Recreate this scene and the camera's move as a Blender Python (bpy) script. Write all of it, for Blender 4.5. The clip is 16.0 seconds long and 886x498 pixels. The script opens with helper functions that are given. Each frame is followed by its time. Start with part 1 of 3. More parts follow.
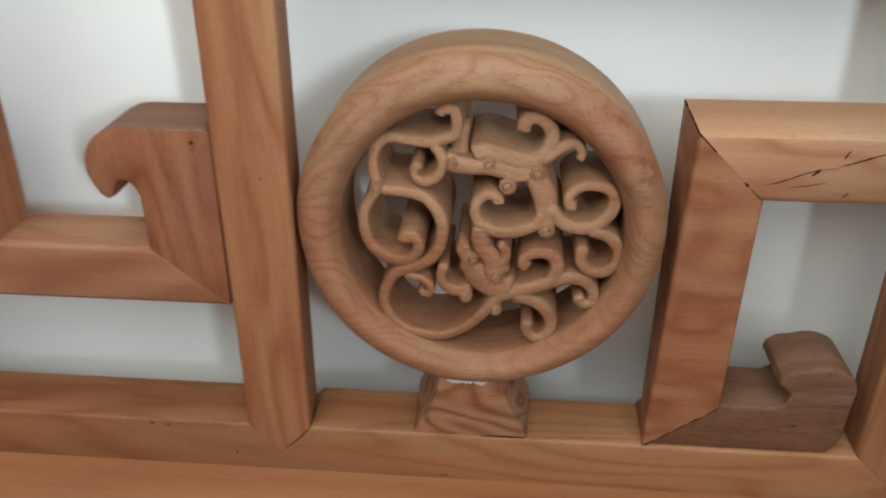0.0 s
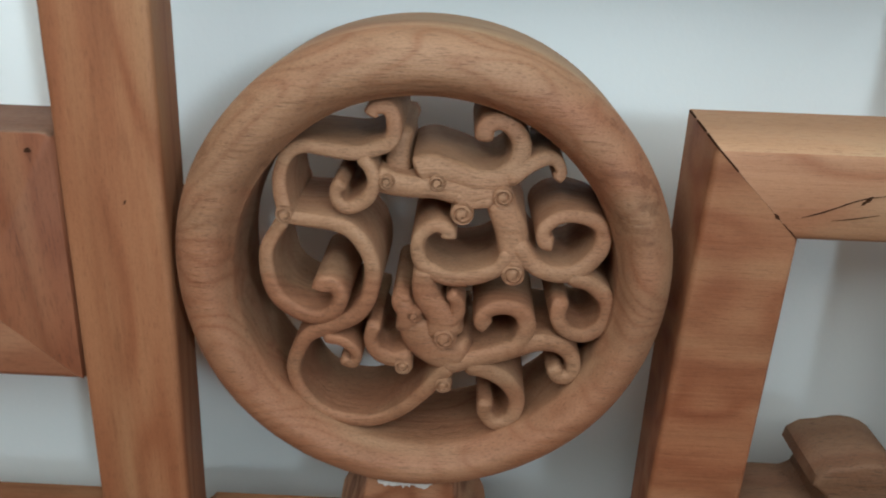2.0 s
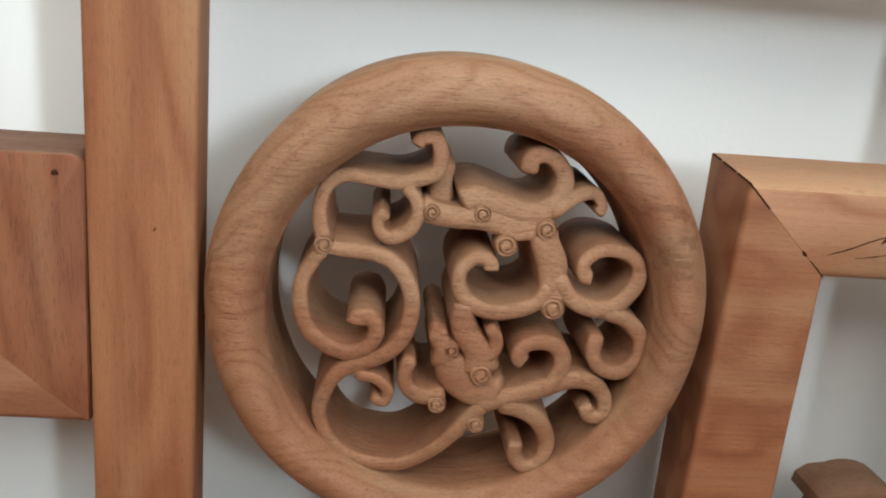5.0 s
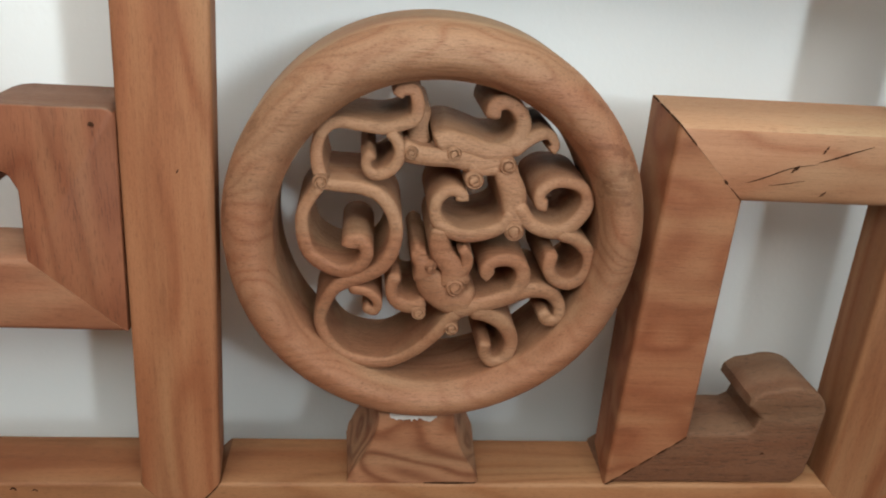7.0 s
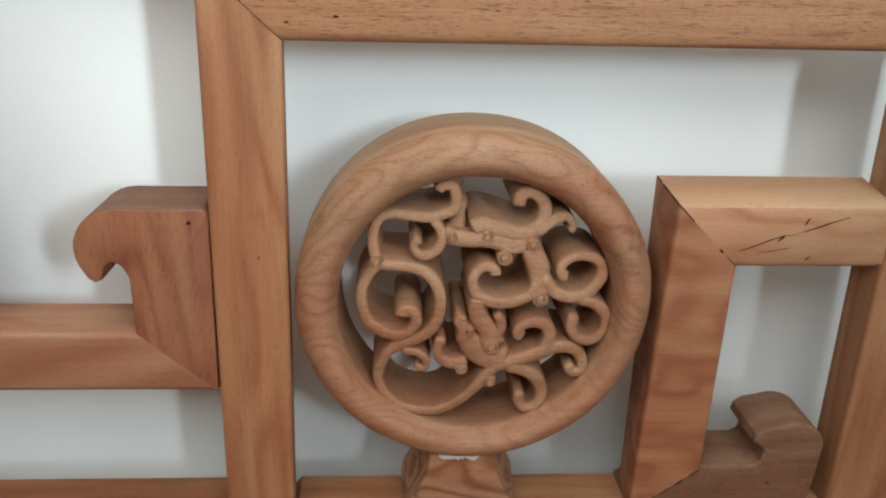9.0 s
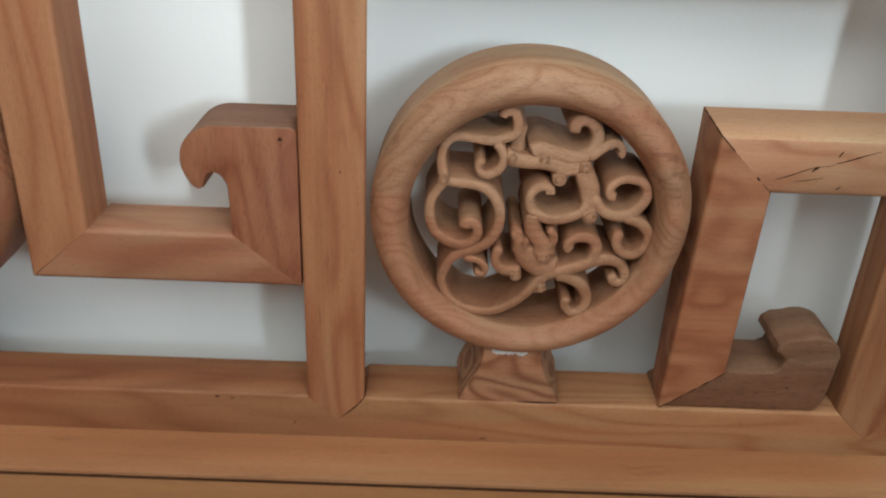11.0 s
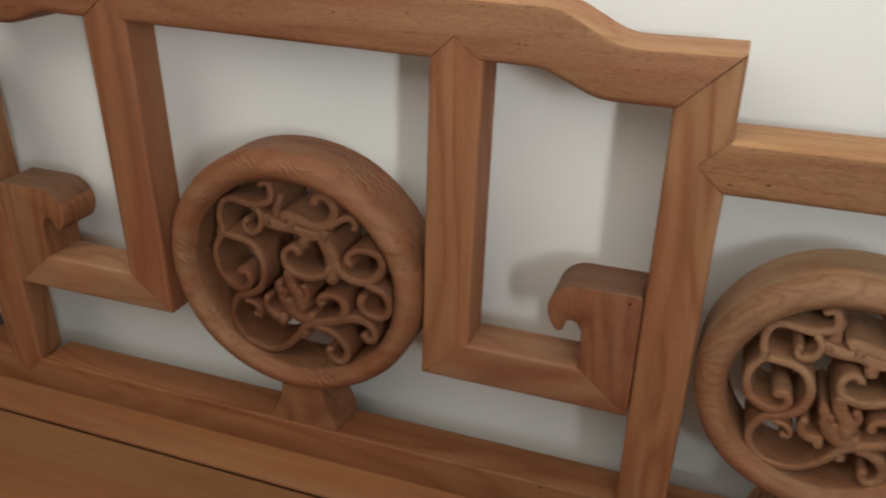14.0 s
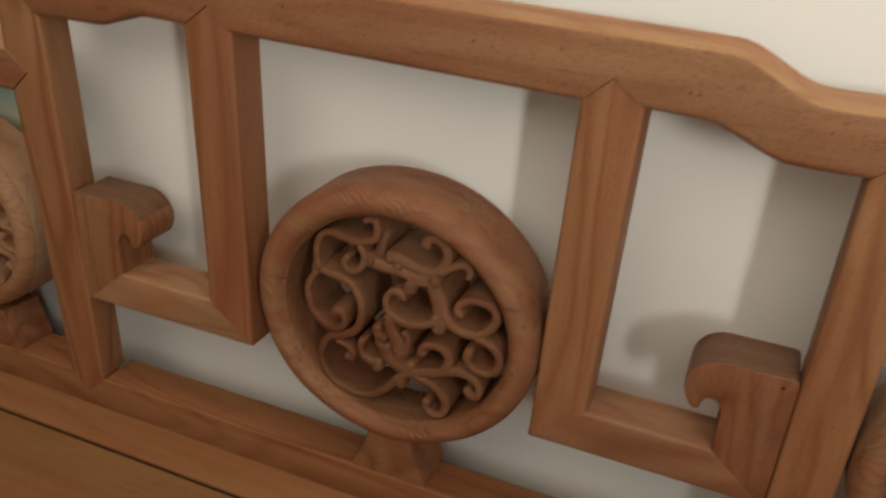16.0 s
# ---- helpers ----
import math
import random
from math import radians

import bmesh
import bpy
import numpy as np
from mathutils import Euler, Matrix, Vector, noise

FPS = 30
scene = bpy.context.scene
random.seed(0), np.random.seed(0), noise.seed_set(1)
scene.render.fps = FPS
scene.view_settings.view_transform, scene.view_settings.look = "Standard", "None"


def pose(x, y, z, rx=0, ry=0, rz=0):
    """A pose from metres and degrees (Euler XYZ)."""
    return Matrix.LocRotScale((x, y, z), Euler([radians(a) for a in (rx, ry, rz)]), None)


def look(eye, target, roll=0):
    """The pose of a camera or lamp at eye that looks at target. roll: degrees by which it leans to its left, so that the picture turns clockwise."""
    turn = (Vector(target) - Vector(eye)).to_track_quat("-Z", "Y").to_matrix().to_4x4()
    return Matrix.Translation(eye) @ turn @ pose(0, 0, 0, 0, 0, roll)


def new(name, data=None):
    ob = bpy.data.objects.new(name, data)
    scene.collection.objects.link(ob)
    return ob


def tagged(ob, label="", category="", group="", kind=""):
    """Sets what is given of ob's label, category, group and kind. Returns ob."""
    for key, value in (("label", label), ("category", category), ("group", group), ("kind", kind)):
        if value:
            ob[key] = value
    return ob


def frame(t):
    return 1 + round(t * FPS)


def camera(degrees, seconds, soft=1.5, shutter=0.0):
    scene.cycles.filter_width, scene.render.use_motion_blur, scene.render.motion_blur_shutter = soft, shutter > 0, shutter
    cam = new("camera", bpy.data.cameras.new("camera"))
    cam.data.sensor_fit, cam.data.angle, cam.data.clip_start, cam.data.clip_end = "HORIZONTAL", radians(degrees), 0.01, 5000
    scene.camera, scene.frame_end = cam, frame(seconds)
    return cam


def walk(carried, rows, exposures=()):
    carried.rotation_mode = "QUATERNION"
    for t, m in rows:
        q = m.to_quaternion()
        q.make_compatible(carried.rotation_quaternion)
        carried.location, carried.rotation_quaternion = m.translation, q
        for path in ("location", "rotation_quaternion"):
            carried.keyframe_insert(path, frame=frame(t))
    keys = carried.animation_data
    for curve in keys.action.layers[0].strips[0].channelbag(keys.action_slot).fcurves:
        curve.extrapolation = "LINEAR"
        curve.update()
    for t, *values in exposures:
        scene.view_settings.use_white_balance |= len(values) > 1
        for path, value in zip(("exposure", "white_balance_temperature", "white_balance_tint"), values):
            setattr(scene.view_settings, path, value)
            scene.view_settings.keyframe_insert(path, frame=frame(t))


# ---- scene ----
cam = camera(56.2, 16.0, soft=2.0, shutter=0.5)

PATH = [
    (0, (0.133, -0.380, 0.830), (-0.032, 1.375, -0.115), -0.4),
    (0.5, (0.139, -0.336, 0.782), (0.022, 1.468, -0.074), 2.0),
    (1, (0.138, -0.296, 0.767), (0.111, 1.541, -0.021), 2.3),
    (1.5, (0.14, -0.277, 0.756), (0.14, 1.575, 0.0), 1.8),
    (2, (0.129, -0.29, 0.765), (0.093, 1.566, 0.02), 2.0),
    (2.5, (0.127, -0.294, 0.765), (0.087, 1.563, 0.025), 2.5),
    (3, (0.121, -0.297, 0.766), (0.083, 1.556, 0.014), 3.0),
    (3.2, (0.115, -0.292, 0.763), (0.08, 1.575, 0.049), 3.1),
    (5.3, (0.083, -0.294, 0.743), (0.268, 1.623, 0.204), 4.5),
    (5.5, (0.088, -0.304, 0.75), (0.284, 1.61, 0.203), 4.4),
    (6, (0.091, -0.322, 0.76), (0.297, 1.588, 0.203), 4.1),
    (6.5, (0.09, -0.33, 0.766), (0.278, 1.562, 0.147), 3.9),
    (7, (0.082, -0.346, 0.77), (0.281, 1.499, 0.024), 4.1),
    (7.5, (0.082, -0.355, 0.784), (0.279, 1.492, 0.04), 3.8),
    (8, (0.081, -0.367, 0.797), (0.21, 1.493, 0.074), 2.3),
    (8.2, (0.079, -0.375, 0.803), (0.2, 1.495, 0.104), 1.7),
    (10.3, (0.069, -0.428, 0.83), (0.139, 1.401, 0.023), 2.1),
    (10.5, (0.066, -0.433, 0.833), (0.11, 1.378, -0.015), 2.1),
    (11, (0.064, -0.445, 0.846), (0.068, 1.329, -0.078), 2.1),
    (11.5, (0.061, -0.463, 0.869), (0.004, 1.273, -0.124), 3.0),
    (12, (0.06, -0.499, 0.916), (-0.154, 1.228, -0.07), 2.6),
    (12.5, (0.057, -0.519, 0.947), (-0.299, 1.237, 0.059), 2.1),
    (13, (0.053, -0.525, 0.963), (-0.393, 1.223, 0.1), 1.6),
    (13.5, (0.046, -0.535, 0.968), (-0.478, 1.198, 0.118), 1.1),
    (14, (0.017, -0.532, 0.968), (-0.586, 1.17, 0.109), 0.9),
    (14.5, (-0.015, -0.531, 0.972), (-0.637, 1.177, 0.137), 1.2),
    (15, (-0.041, -0.52, 0.991), (-0.617, 1.218, 0.185), 1.8),
    (15.5, (-0.058, -0.506, 1.005), (-0.645, 1.212, 0.165), 3.3),
    (16, (-0.081, -0.488, 0.979), (-0.717, 1.188, 0.093), 3.9),
]
EXPOSURES = [
    (0, -0.08, 6350, 4), (1.5, -0.20, 5950, 1), (2.5, -0.18, 5850, -3), (3.2, -0.18, 5900, -2), (5.5, 0.08, 6450, 5), (7, 0.03, 6450, 4),
    (8, 0.08, 6300, 3), (10.5, -0.09, 6200, 2), (11.5, -0.11, 6200, 3), (12, -0.07, 5900, 0), (12.5, -0.40, 6100, 3), (13.5, -0.93, 7100, 8),
    (15, -0.92, 7250, 9), (16, -1.03, 8150, 11),
]
walk(cam, [(t, look(eye, target, roll)) for t, eye, target, roll in PATH], EXPOSURES)

# ---- world, windows and light ----
WALL_Y = 0.083
world = bpy.data.worlds.new("sky")
scene.world = world
world.use_nodes = True
wn, wl = world.node_tree.nodes, world.node_tree.links
sky = wn.new("ShaderNodeTexSky")
sky.sky_type, sky.sun_disc = "NISHITA", False
sky.sun_elevation, sky.sun_rotation = radians(40), radians(120)
wl.new(sky.outputs["Color"], wn["Background"].inputs["Color"])
wn["Background"].inputs["Strength"].default_value = 0.12


def area_lamp(name, x, y, z, target, w, h, watts, colour, spread=180):
    data = bpy.data.lights.new(name, "AREA")
    data.spread = radians(spread)
    data.shape, data.size, data.size_y, data.energy, data.color = "RECTANGLE", w, h, watts, colour
    ob = new(name, data)
    ob.matrix_world = look((x, y, z), target)
    return ob


# daylight in unseen windows, assumed from the shadows on the wall
area_lamp("window_light_narrow", 0.73, -1.28, 1.14, (-0.15, 0.083, 1.56), 0.09, 0.36, 8.7, (0.86, 0.94, 1.0), 82)
# added fill from the right; no window is known there
area_lamp("window_light_east", 1.52, -0.95, 1.06, (0.5, -0.95, 1.06), 0.65, 0.90, 2.0, (0.97, 0.99, 1.0))
area_lamp("window_light_south", -0.25, -1.29, 1.90, (-0.25, 0, 1.50), 2.3, 1.04, 35, (1.0, 0.955, 0.885))
# added fill from overhead, to brighten upward faces; no roof window is known
area_lamp("window_light_roof", -0.20, -0.45, 2.84, (-0.20, -0.449, 0), 1.7, 0.5, 20, (1.0, 0.965, 0.90))


# ---- materials ----
def material(name):
    m = bpy.data.materials.new(name)
    m.use_nodes = True
    n, l = m.node_tree.nodes, m.node_tree.links
    return m, n, l, n["Principled BSDF"]


def ramp(n, stops):
    r = n.new("ShaderNodeValToRGB")
    e = r.color_ramp.elements
    while len(e) < len(stops):
        e.new(0.5)
    for s, (p, c) in zip(e, stops):
        s.position, s.color = p, (*c, 1) if len(c) == 3 else c
    return r


def wood(name, pale, mid, deep, axis, rough=0.62, pores=0.26, band=62.0, figure=0.34, vary=True, relief=0.35, gouge=0.0, specks=0.25, wave=0.13, lines=0.55, drift=None, blotch=1.0):
    """Sanded, unvarnished timber with its grain along one axis of the object."""
    m, n, l, bsdf = material(name)
    tc, info = n.new("ShaderNodeTexCoord"), n.new("ShaderNodeObjectInfo")
    shift = n.new("ShaderNodeVectorMath")
    shift.operation = "MULTIPLY_ADD"
    cmb = n.new("ShaderNodeCombineXYZ")
    for i in range(3):
        l.new(info.outputs["Random"], cmb.inputs[i])
    l.new(cmb.outputs[0], shift.inputs[0])
    shift.inputs[1].default_value = (3.1, 7.3, 5.7) if vary else (0, 0, 0)
    l.new(tc.outputs["Object"], shift.inputs[2])

    def noise_tex(scale, along, detail, rough_=0.55, dist=0.0):
        mp = n.new("ShaderNodeMapping")
        s = [1.0, 1.0, 1.0]
        s["xyz".index(axis)] = along
        mp.inputs["Scale"].default_value = s
        l.new(shift.outputs[0], mp.inputs["Vector"])
        t = n.new("ShaderNodeTexNoise")
        t.inputs["Scale"].default_value, t.inputs["Detail"].default_value = scale, detail
        t.inputs["Roughness"].default_value, t.inputs["Distortion"].default_value = rough_, dist
        l.new(mp.outputs[0], t.inputs["Vector"])
        return t

    def math_node(op, a, b=None, c=None, clamp=False):
        q = n.new("ShaderNodeMath")
        q.operation, q.use_clamp = op, clamp
        for i, v in enumerate((a, b, c)):
            if v is None:
                continue
            if isinstance(v, (int, float)):
                q.inputs[i].default_value = v
            else:
                l.new(v, q.inputs[i])
        return q.outputs[0]

    broad = noise_tex(14, wave, 2.0, 0.5, 0.35)
    rings = math_node("SINE", math_node("MULTIPLY", broad.outputs["Fac"], band))
    rings = math_node("MULTIPLY_ADD", rings, 0.5, 0.5)
    growth = math_node("POWER", rings, 6.0)
    rings = math_node("POWER", rings, 1.3)
    patch = noise_tex(9, 0.35, 3.0)
    fibre = noise_tex(520, 0.035, 3.0, 0.65)
    pore = noise_tex(1900, 0.10, 1.0, 0.4)
    tone = math_node("MULTIPLY", rings, figure * 0.45)
    tone = math_node("ADD", tone, math_node("MULTIPLY", patch.outputs["Fac"], 0.74))
    streak = noise_tex(62, min(1.0, 0.028 * blotch), 1.5, 0.5, 0.3)
    tone = math_node("MULTIPLY_ADD", streak.outputs["Fac"], 0.44, math_node("SUBTRACT", tone, 0.22))
    tone = math_node("MULTIPLY_ADD", fibre.outputs["Fac"], 0.24, math_node("SUBTRACT", tone, 0.12))
    cr = ramp(n, [(0.18, pale), (0.48, mid), (0.85, deep)])
    l.new(tone, cr.inputs["Fac"])
    pr = ramp(n, [(0.57, (1, 1, 1)), (0.70, (1 - pores, 1 - pores * 1.05, 1 - pores * 1.1))])
    l.new(pore.outputs["Fac"], pr.inputs["Fac"])
    speck = noise_tex(170, 0.13, 2.0, 0.6)
    sr = ramp(n, [(0.62, (1, 1, 1)), (0.69, (0.55, 0.47, 0.41))])
    cluster = noise_tex(26, 0.6, 1.0)
    l.new(math_node("MULTIPLY_ADD", math_node("SUBTRACT", cluster.outputs["Fac"], 0.56), 0.35, speck.outputs["Fac"]), sr.inputs["Fac"])
    mix = n.new("ShaderNodeMix")
    mix.data_type, mix.blend_type = "RGBA", "MULTIPLY"
    mix.inputs["Factor"].default_value = 1
    l.new(cr.outputs["Color"], mix.inputs["A"])
    l.new(pr.outputs["Color"], mix.inputs["B"])
    mix2 = n.new("ShaderNodeMix")
    mix2.data_type, mix2.blend_type = "RGBA", "MULTIPLY"
    mix2.inputs["Factor"].default_value = specks
    l.new(mix.outputs["Result"], mix2.inputs["A"])
    l.new(sr.outputs["Color"], mix2.inputs["B"])
    pit = noise_tex(1400, 0.55, 2.0, 0.7)
    pt = ramp(n, [(0.30, (0.78, 0.74, 0.70)), (0.52, (1.0, 1.0, 1.0)), (0.75, (1.10, 1.09, 1.08))])
    l.new(pit.outputs["Fac"], pt.inputs["Fac"])
    mix3 = n.new("ShaderNodeMix")
    mix3.data_type, mix3.blend_type = "RGBA", "MULTIPLY"
    mix3.inputs["Factor"].default_value = min(1.0, relief * 1.1)
    l.new(mix2.outputs["Result"], mix3.inputs["A"])
    l.new(pt.outputs["Color"], mix3.inputs["B"])
    blush = noise_tex(30, min(1.0, 0.06 * blotch), 2.0, 0.5, 0.4)
    br = ramp(n, [(0.42, (1.02, 1.03, 1.02)), (0.60, (1.0, 0.80, 0.74))])
    l.new(blush.outputs["Fac"], br.inputs["Fac"])
    mix4 = n.new("ShaderNodeMix")
    mix4.data_type, mix4.blend_type = "RGBA", "MULTIPLY"
    mix4.inputs["Factor"].default_value = 0.75
    l.new(mix3.outputs["Result"], mix4.inputs["A"])
    l.new(br.outputs["Color"], mix4.inputs["B"])
    thin = noise_tex(40, 0.04, 2.0, 0.6, 0.2)
    gr = ramp(n, [(0.0, (1.0, 1.0, 1.0)), (1.0, (0.78, 0.60, 0.50))])
    l.new(math_node("MULTIPLY", growth, math_node("MULTIPLY_ADD", thin.outputs["Fac"], 2.4, -0.62, True)), gr.inputs["Fac"])
    mix5 = n.new("ShaderNodeMix")
    mix5.data_type, mix5.blend_type = "RGBA", "MULTIPLY"
    mix5.inputs["Factor"].default_value = lines
    l.new(mix4.outputs["Result"], mix5.inputs["A"])
    l.new(gr.outputs["Color"], mix5.inputs["B"])
    mix4 = mix5
    if drift:  # heartwood towards one end of the board, sapwood towards the other
        sep, dr = n.new("ShaderNodeSeparateXYZ"), ramp(n, [(0.30, (1.0, 1.0, 1.0)), (0.70, drift)])
        l.new(tc.outputs["Object"], sep.inputs[0])
        l.new(math_node("MULTIPLY_ADD", patch.outputs["Fac"], 0.5, math_node("MULTIPLY_ADD", sep.outputs["X"], 1.9, -0.38)), dr.inputs["Fac"])
        mix6 = n.new("ShaderNodeMix")
        mix6.data_type, mix6.blend_type = "RGBA", "MULTIPLY"
        mix6.inputs["Factor"].default_value = 1
        l.new(mix5.outputs["Result"], mix6.inputs["A"])
        l.new(dr.outputs["Color"], mix6.inputs["B"])
        mix4 = mix6
    hue = n.new("ShaderNodeHueSaturation")
    l.new(math_node("MULTIPLY_ADD", info.outputs["Random"], 0.16 if vary else 0.0, 0.92 if vary else 1.0), hue.inputs["Value"])
    l.new(math_node("MULTIPLY_ADD", info.outputs["Random"], 0.008 if vary else 0.0, 0.497 if vary else 0.5), hue.inputs["Hue"])
    l.new(mix4.outputs["Result"], hue.inputs["Color"])
    l.new(hue.outputs["Color"], bsdf.inputs["Base Color"])
    l.new(math_node("MULTIPLY_ADD", patch.outputs["Fac"], 0.22, rough - 0.1), bsdf.inputs["Roughness"])
    bsdf.inputs["Specular IOR Level"].default_value = 0.36
    bump = n.new("ShaderNodeBump")
    bump.inputs["Strength"].default_value, bump.inputs["Distance"].default_value = relief, 0.0006
    h = math_node("ADD", fibre.outputs["Fac"], math_node("MULTIPLY", pr.outputs["Color"], 0.8))
    dents = noise_tex(95, 0.7, 3.0)
    h = math_node("ADD", h, math_node("MULTIPLY", dents.outputs["Fac"], 1.6))
    if gouge:
        wave, where = n.new("ShaderNodeTexWave"), noise_tex(22, 1.0, 1.0)
        wave.bands_direction = "DIAGONAL"
        wave.inputs["Scale"].default_value, wave.inputs["Distortion"].default_value = 80, 7
        wave.inputs["Detail"].default_value, wave.inputs["Detail Scale"].default_value = 2, 1.4
        l.new(shift.outputs[0], wave.inputs["Vector"])
        wr = ramp(n, [(0.50, (0, 0, 0)), (0.62, (1, 1, 1))])
        l.new(where.outputs["Fac"], wr.inputs["Fac"])
        h = math_node("ADD", h, math_node("MULTIPLY", math_node("MULTIPLY", wave.outputs["Fac"], wr.outputs["Color"]), gouge))
    l.new(h, bump.inputs["Height"])
    l.new(bump.outputs["Normal"], bsdf.inputs["Normal"])
    return m


TAN = ((0.335, 0.178, 0.092), (0.250, 0.112, 0.054), (0.172, 0.064, 0.029))
RED = ((0.292, 0.142, 0.070), (0.228, 0.099, 0.047), (0.150, 0.056, 0.025))
ROSE = ((0.298, 0.134, 0.070), (0.236, 0.090, 0.045), (0.158, 0.053, 0.025))
BROWN = ((0.350, 0.198, 0.117), (0.284, 0.150, 0.084), (0.185, 0.088, 0.047))
YELLOW = ((0.285, 0.134, 0.060), (0.238, 0.106, 0.048), (0.172, 0.070, 0.031))
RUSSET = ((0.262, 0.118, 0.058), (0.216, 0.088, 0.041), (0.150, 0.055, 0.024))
WOOD_X, WOOD_Z = wood("timber_lengthwise", *TAN, "x", pores=0.16, lines=0.32, figure=0.24), wood("timber_upright", *TAN, "z", pores=0.16, lines=0.6, band=80)
BLOND = wood("mottled_pale_timber", (0.365, 0.210, 0.122), (0.285, 0.146, 0.080), (0.190, 0.084, 0.044), "x", pores=0.16, lines=0.6, wave=0.3, band=50, blotch=5.0)
FIGURED = wood("reddish_figured_timber", (0.330, 0.165, 0.090), (0.262, 0.112, 0.058), (0.185, 0.066, 0.032), "x", pores=0.14, band=48, figure=0.55, wave=0.55, lines=0.7, blotch=2.5)
PEDESTAL = wood("banded_timber", *BROWN, "x", band=90, figure=0.9, wave=0.8, lines=0.9)
RED_Z = wood("reddish_timber_upright", *RED, "z", lines=0.6, band=90)
SEAT_X = wood("pale_seat_timber", *YELLOW, "x", band=30, figure=0.15, pores=0.14, lines=0.2)
FRAME_X = wood("pale_frame_timber", (0.318, 0.160, 0.076), (0.258, 0.118, 0.055), (0.185, 0.075, 0.033), "x", band=40, figure=0.15, pores=0.14, lines=0.25)
# paler rail timber: light from above put into the colour of upward faces
LIT_TOP = wood("lit_top_timber", (0.430, 0.240, 0.122), (0.370, 0.190, 0.092), (0.275, 0.130, 0.060), "x", band=80, figure=0.4)
ROSE_Z = wood("rosy_upright_timber", *ROSE, "z", pores=0.16, band=60, figure=0.3, lines=0.5)
DEEP = wood("deep_red_timber", (0.272, 0.120, 0.062), (0.215, 0.086, 0.043), (0.145, 0.052, 0.024), "x", band=60, figure=0.6, relief=0.6, wave=0.6, lines=0.7)
CREST = wood("rough_sawn_timber", (0.300, 0.150, 0.076), (0.236, 0.102, 0.049), (0.165, 0.062, 0.028), "x", pores=0.40, lines=0.25, figure=0.18, specks=0.6, relief=0.6)
RING = wood("brown_turned_timber", *BROWN, "x", rough=0.6, pores=0.26, band=140, figure=0.22, relief=0.7, specks=0.55, wave=0.40, lines=0.50, blotch=3.0)
RING_ROUGH = wood("reddish_gouged_timber", (0.290, 0.142, 0.076), (0.235, 0.104, 0.053), (0.150, 0.060, 0.029), "x", rough=0.58, pores=0.3, band=60, figure=0.25, relief=0.9, gouge=1.4, wave=0.3, lines=0.35, specks=0.55)
CARVED_RED = wood("reddish_carved_timber", (0.215, 0.100, 0.053), (0.172, 0.075, 0.038), (0.108, 0.043, 0.021), "x", rough=0.66, pores=0.28, band=120, figure=0.3, vary=False, relief=0.85, lines=0.15)
CARVED = wood("brown_carved_timber", *BROWN, "x", rough=0.66, pores=0.28, band=120, figure=0.3, vary=False, relief=0.85, lines=0.15)
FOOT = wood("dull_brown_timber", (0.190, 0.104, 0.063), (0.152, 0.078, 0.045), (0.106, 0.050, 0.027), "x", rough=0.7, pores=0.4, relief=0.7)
PALE_TAN = wood("pale_tan_timber", (0.400, 0.262, 0.160), (0.335, 0.208, 0.122), (0.250, 0.146, 0.082), "x", rough=0.7, pores=0.2, figure=0.2, lines=0.25, blotch=3.0)
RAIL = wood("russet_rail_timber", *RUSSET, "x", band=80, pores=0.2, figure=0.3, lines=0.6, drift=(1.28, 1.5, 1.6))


def plaster(name, colour, scale=1.0):
    m, n, l, bsdf = material(name)
    tc = n.new("ShaderNodeTexCoord")
    a, b = n.new("ShaderNodeTexNoise"), n.new("ShaderNodeTexNoise")
    a.inputs["Scale"].default_value, a.inputs["Detail"].default_value = 2.2 * scale, 4
    b.inputs["Scale"].default_value, b.inputs["Detail"].default_value = 320 * scale, 3
    l.new(tc.outputs["Object"], a.inputs["Vector"])
    l.new(tc.outputs["Object"], b.inputs["Vector"])
    cr = ramp(n, [(0.3, tuple(c * 0.95 for c in colour)), (0.7, colour)])
    l.new(a.outputs["Fac"], cr.inputs["Fac"])
    l.new(cr.outputs["Color"], bsdf.inputs["Base Color"])
    bsdf.inputs["Roughness"].default_value = 0.55
    bump = n.new("ShaderNodeBump")
    bump.inputs["Strength"].default_value, bump.inputs["Distance"].default_value = 0.2, 0.0006
    l.new(b.outputs["Fac"], bump.inputs["Height"])
    l.new(bump.outputs["Normal"], bsdf.inputs["Normal"])
    return m


PLASTER = plaster("white_wall_paint", (0.785, 0.80, 0.80))
# unseen walls and floor, coloured dark to hold down bounced light
SIDE_PLASTER = plaster("low_bounce_dark_beige", (0.23, 0.20, 0.16))
FLOOR_MAT = plaster("low_bounce_dark_grey", (0.10, 0.09, 0.085))


def plain(name, colour, rough=0.5):
    m, n, l, bsdf = material(name)
    tc, t = n.new("ShaderNodeTexCoord"), n.new("ShaderNodeTexNoise")
    t.inputs["Scale"].default_value, t.inputs["Detail"].default_value = 140, 4
    l.new(tc.outputs["Object"], t.inputs["Vector"])
    cr = ramp(n, [(0.3, tuple(c * 0.85 for c in colour)), (0.7, colour)])
    l.new(t.outputs["Fac"], cr.inputs["Fac"])
    l.new(cr.outputs["Color"], bsdf.inputs["Base Color"])
    bsdf.inputs["Roughness"].default_value = rough
    return m


GLUE = plain("dried_white_glue", (0.60, 0.59, 0.57), 0.7)
# dark for cracks and small marks, and for the painted shade of the seat joint
DARK = plain("dark_crack_and_joint_shade", (0.050, 0.022, 0.012), 0.95)
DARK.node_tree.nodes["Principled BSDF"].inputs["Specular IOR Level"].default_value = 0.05
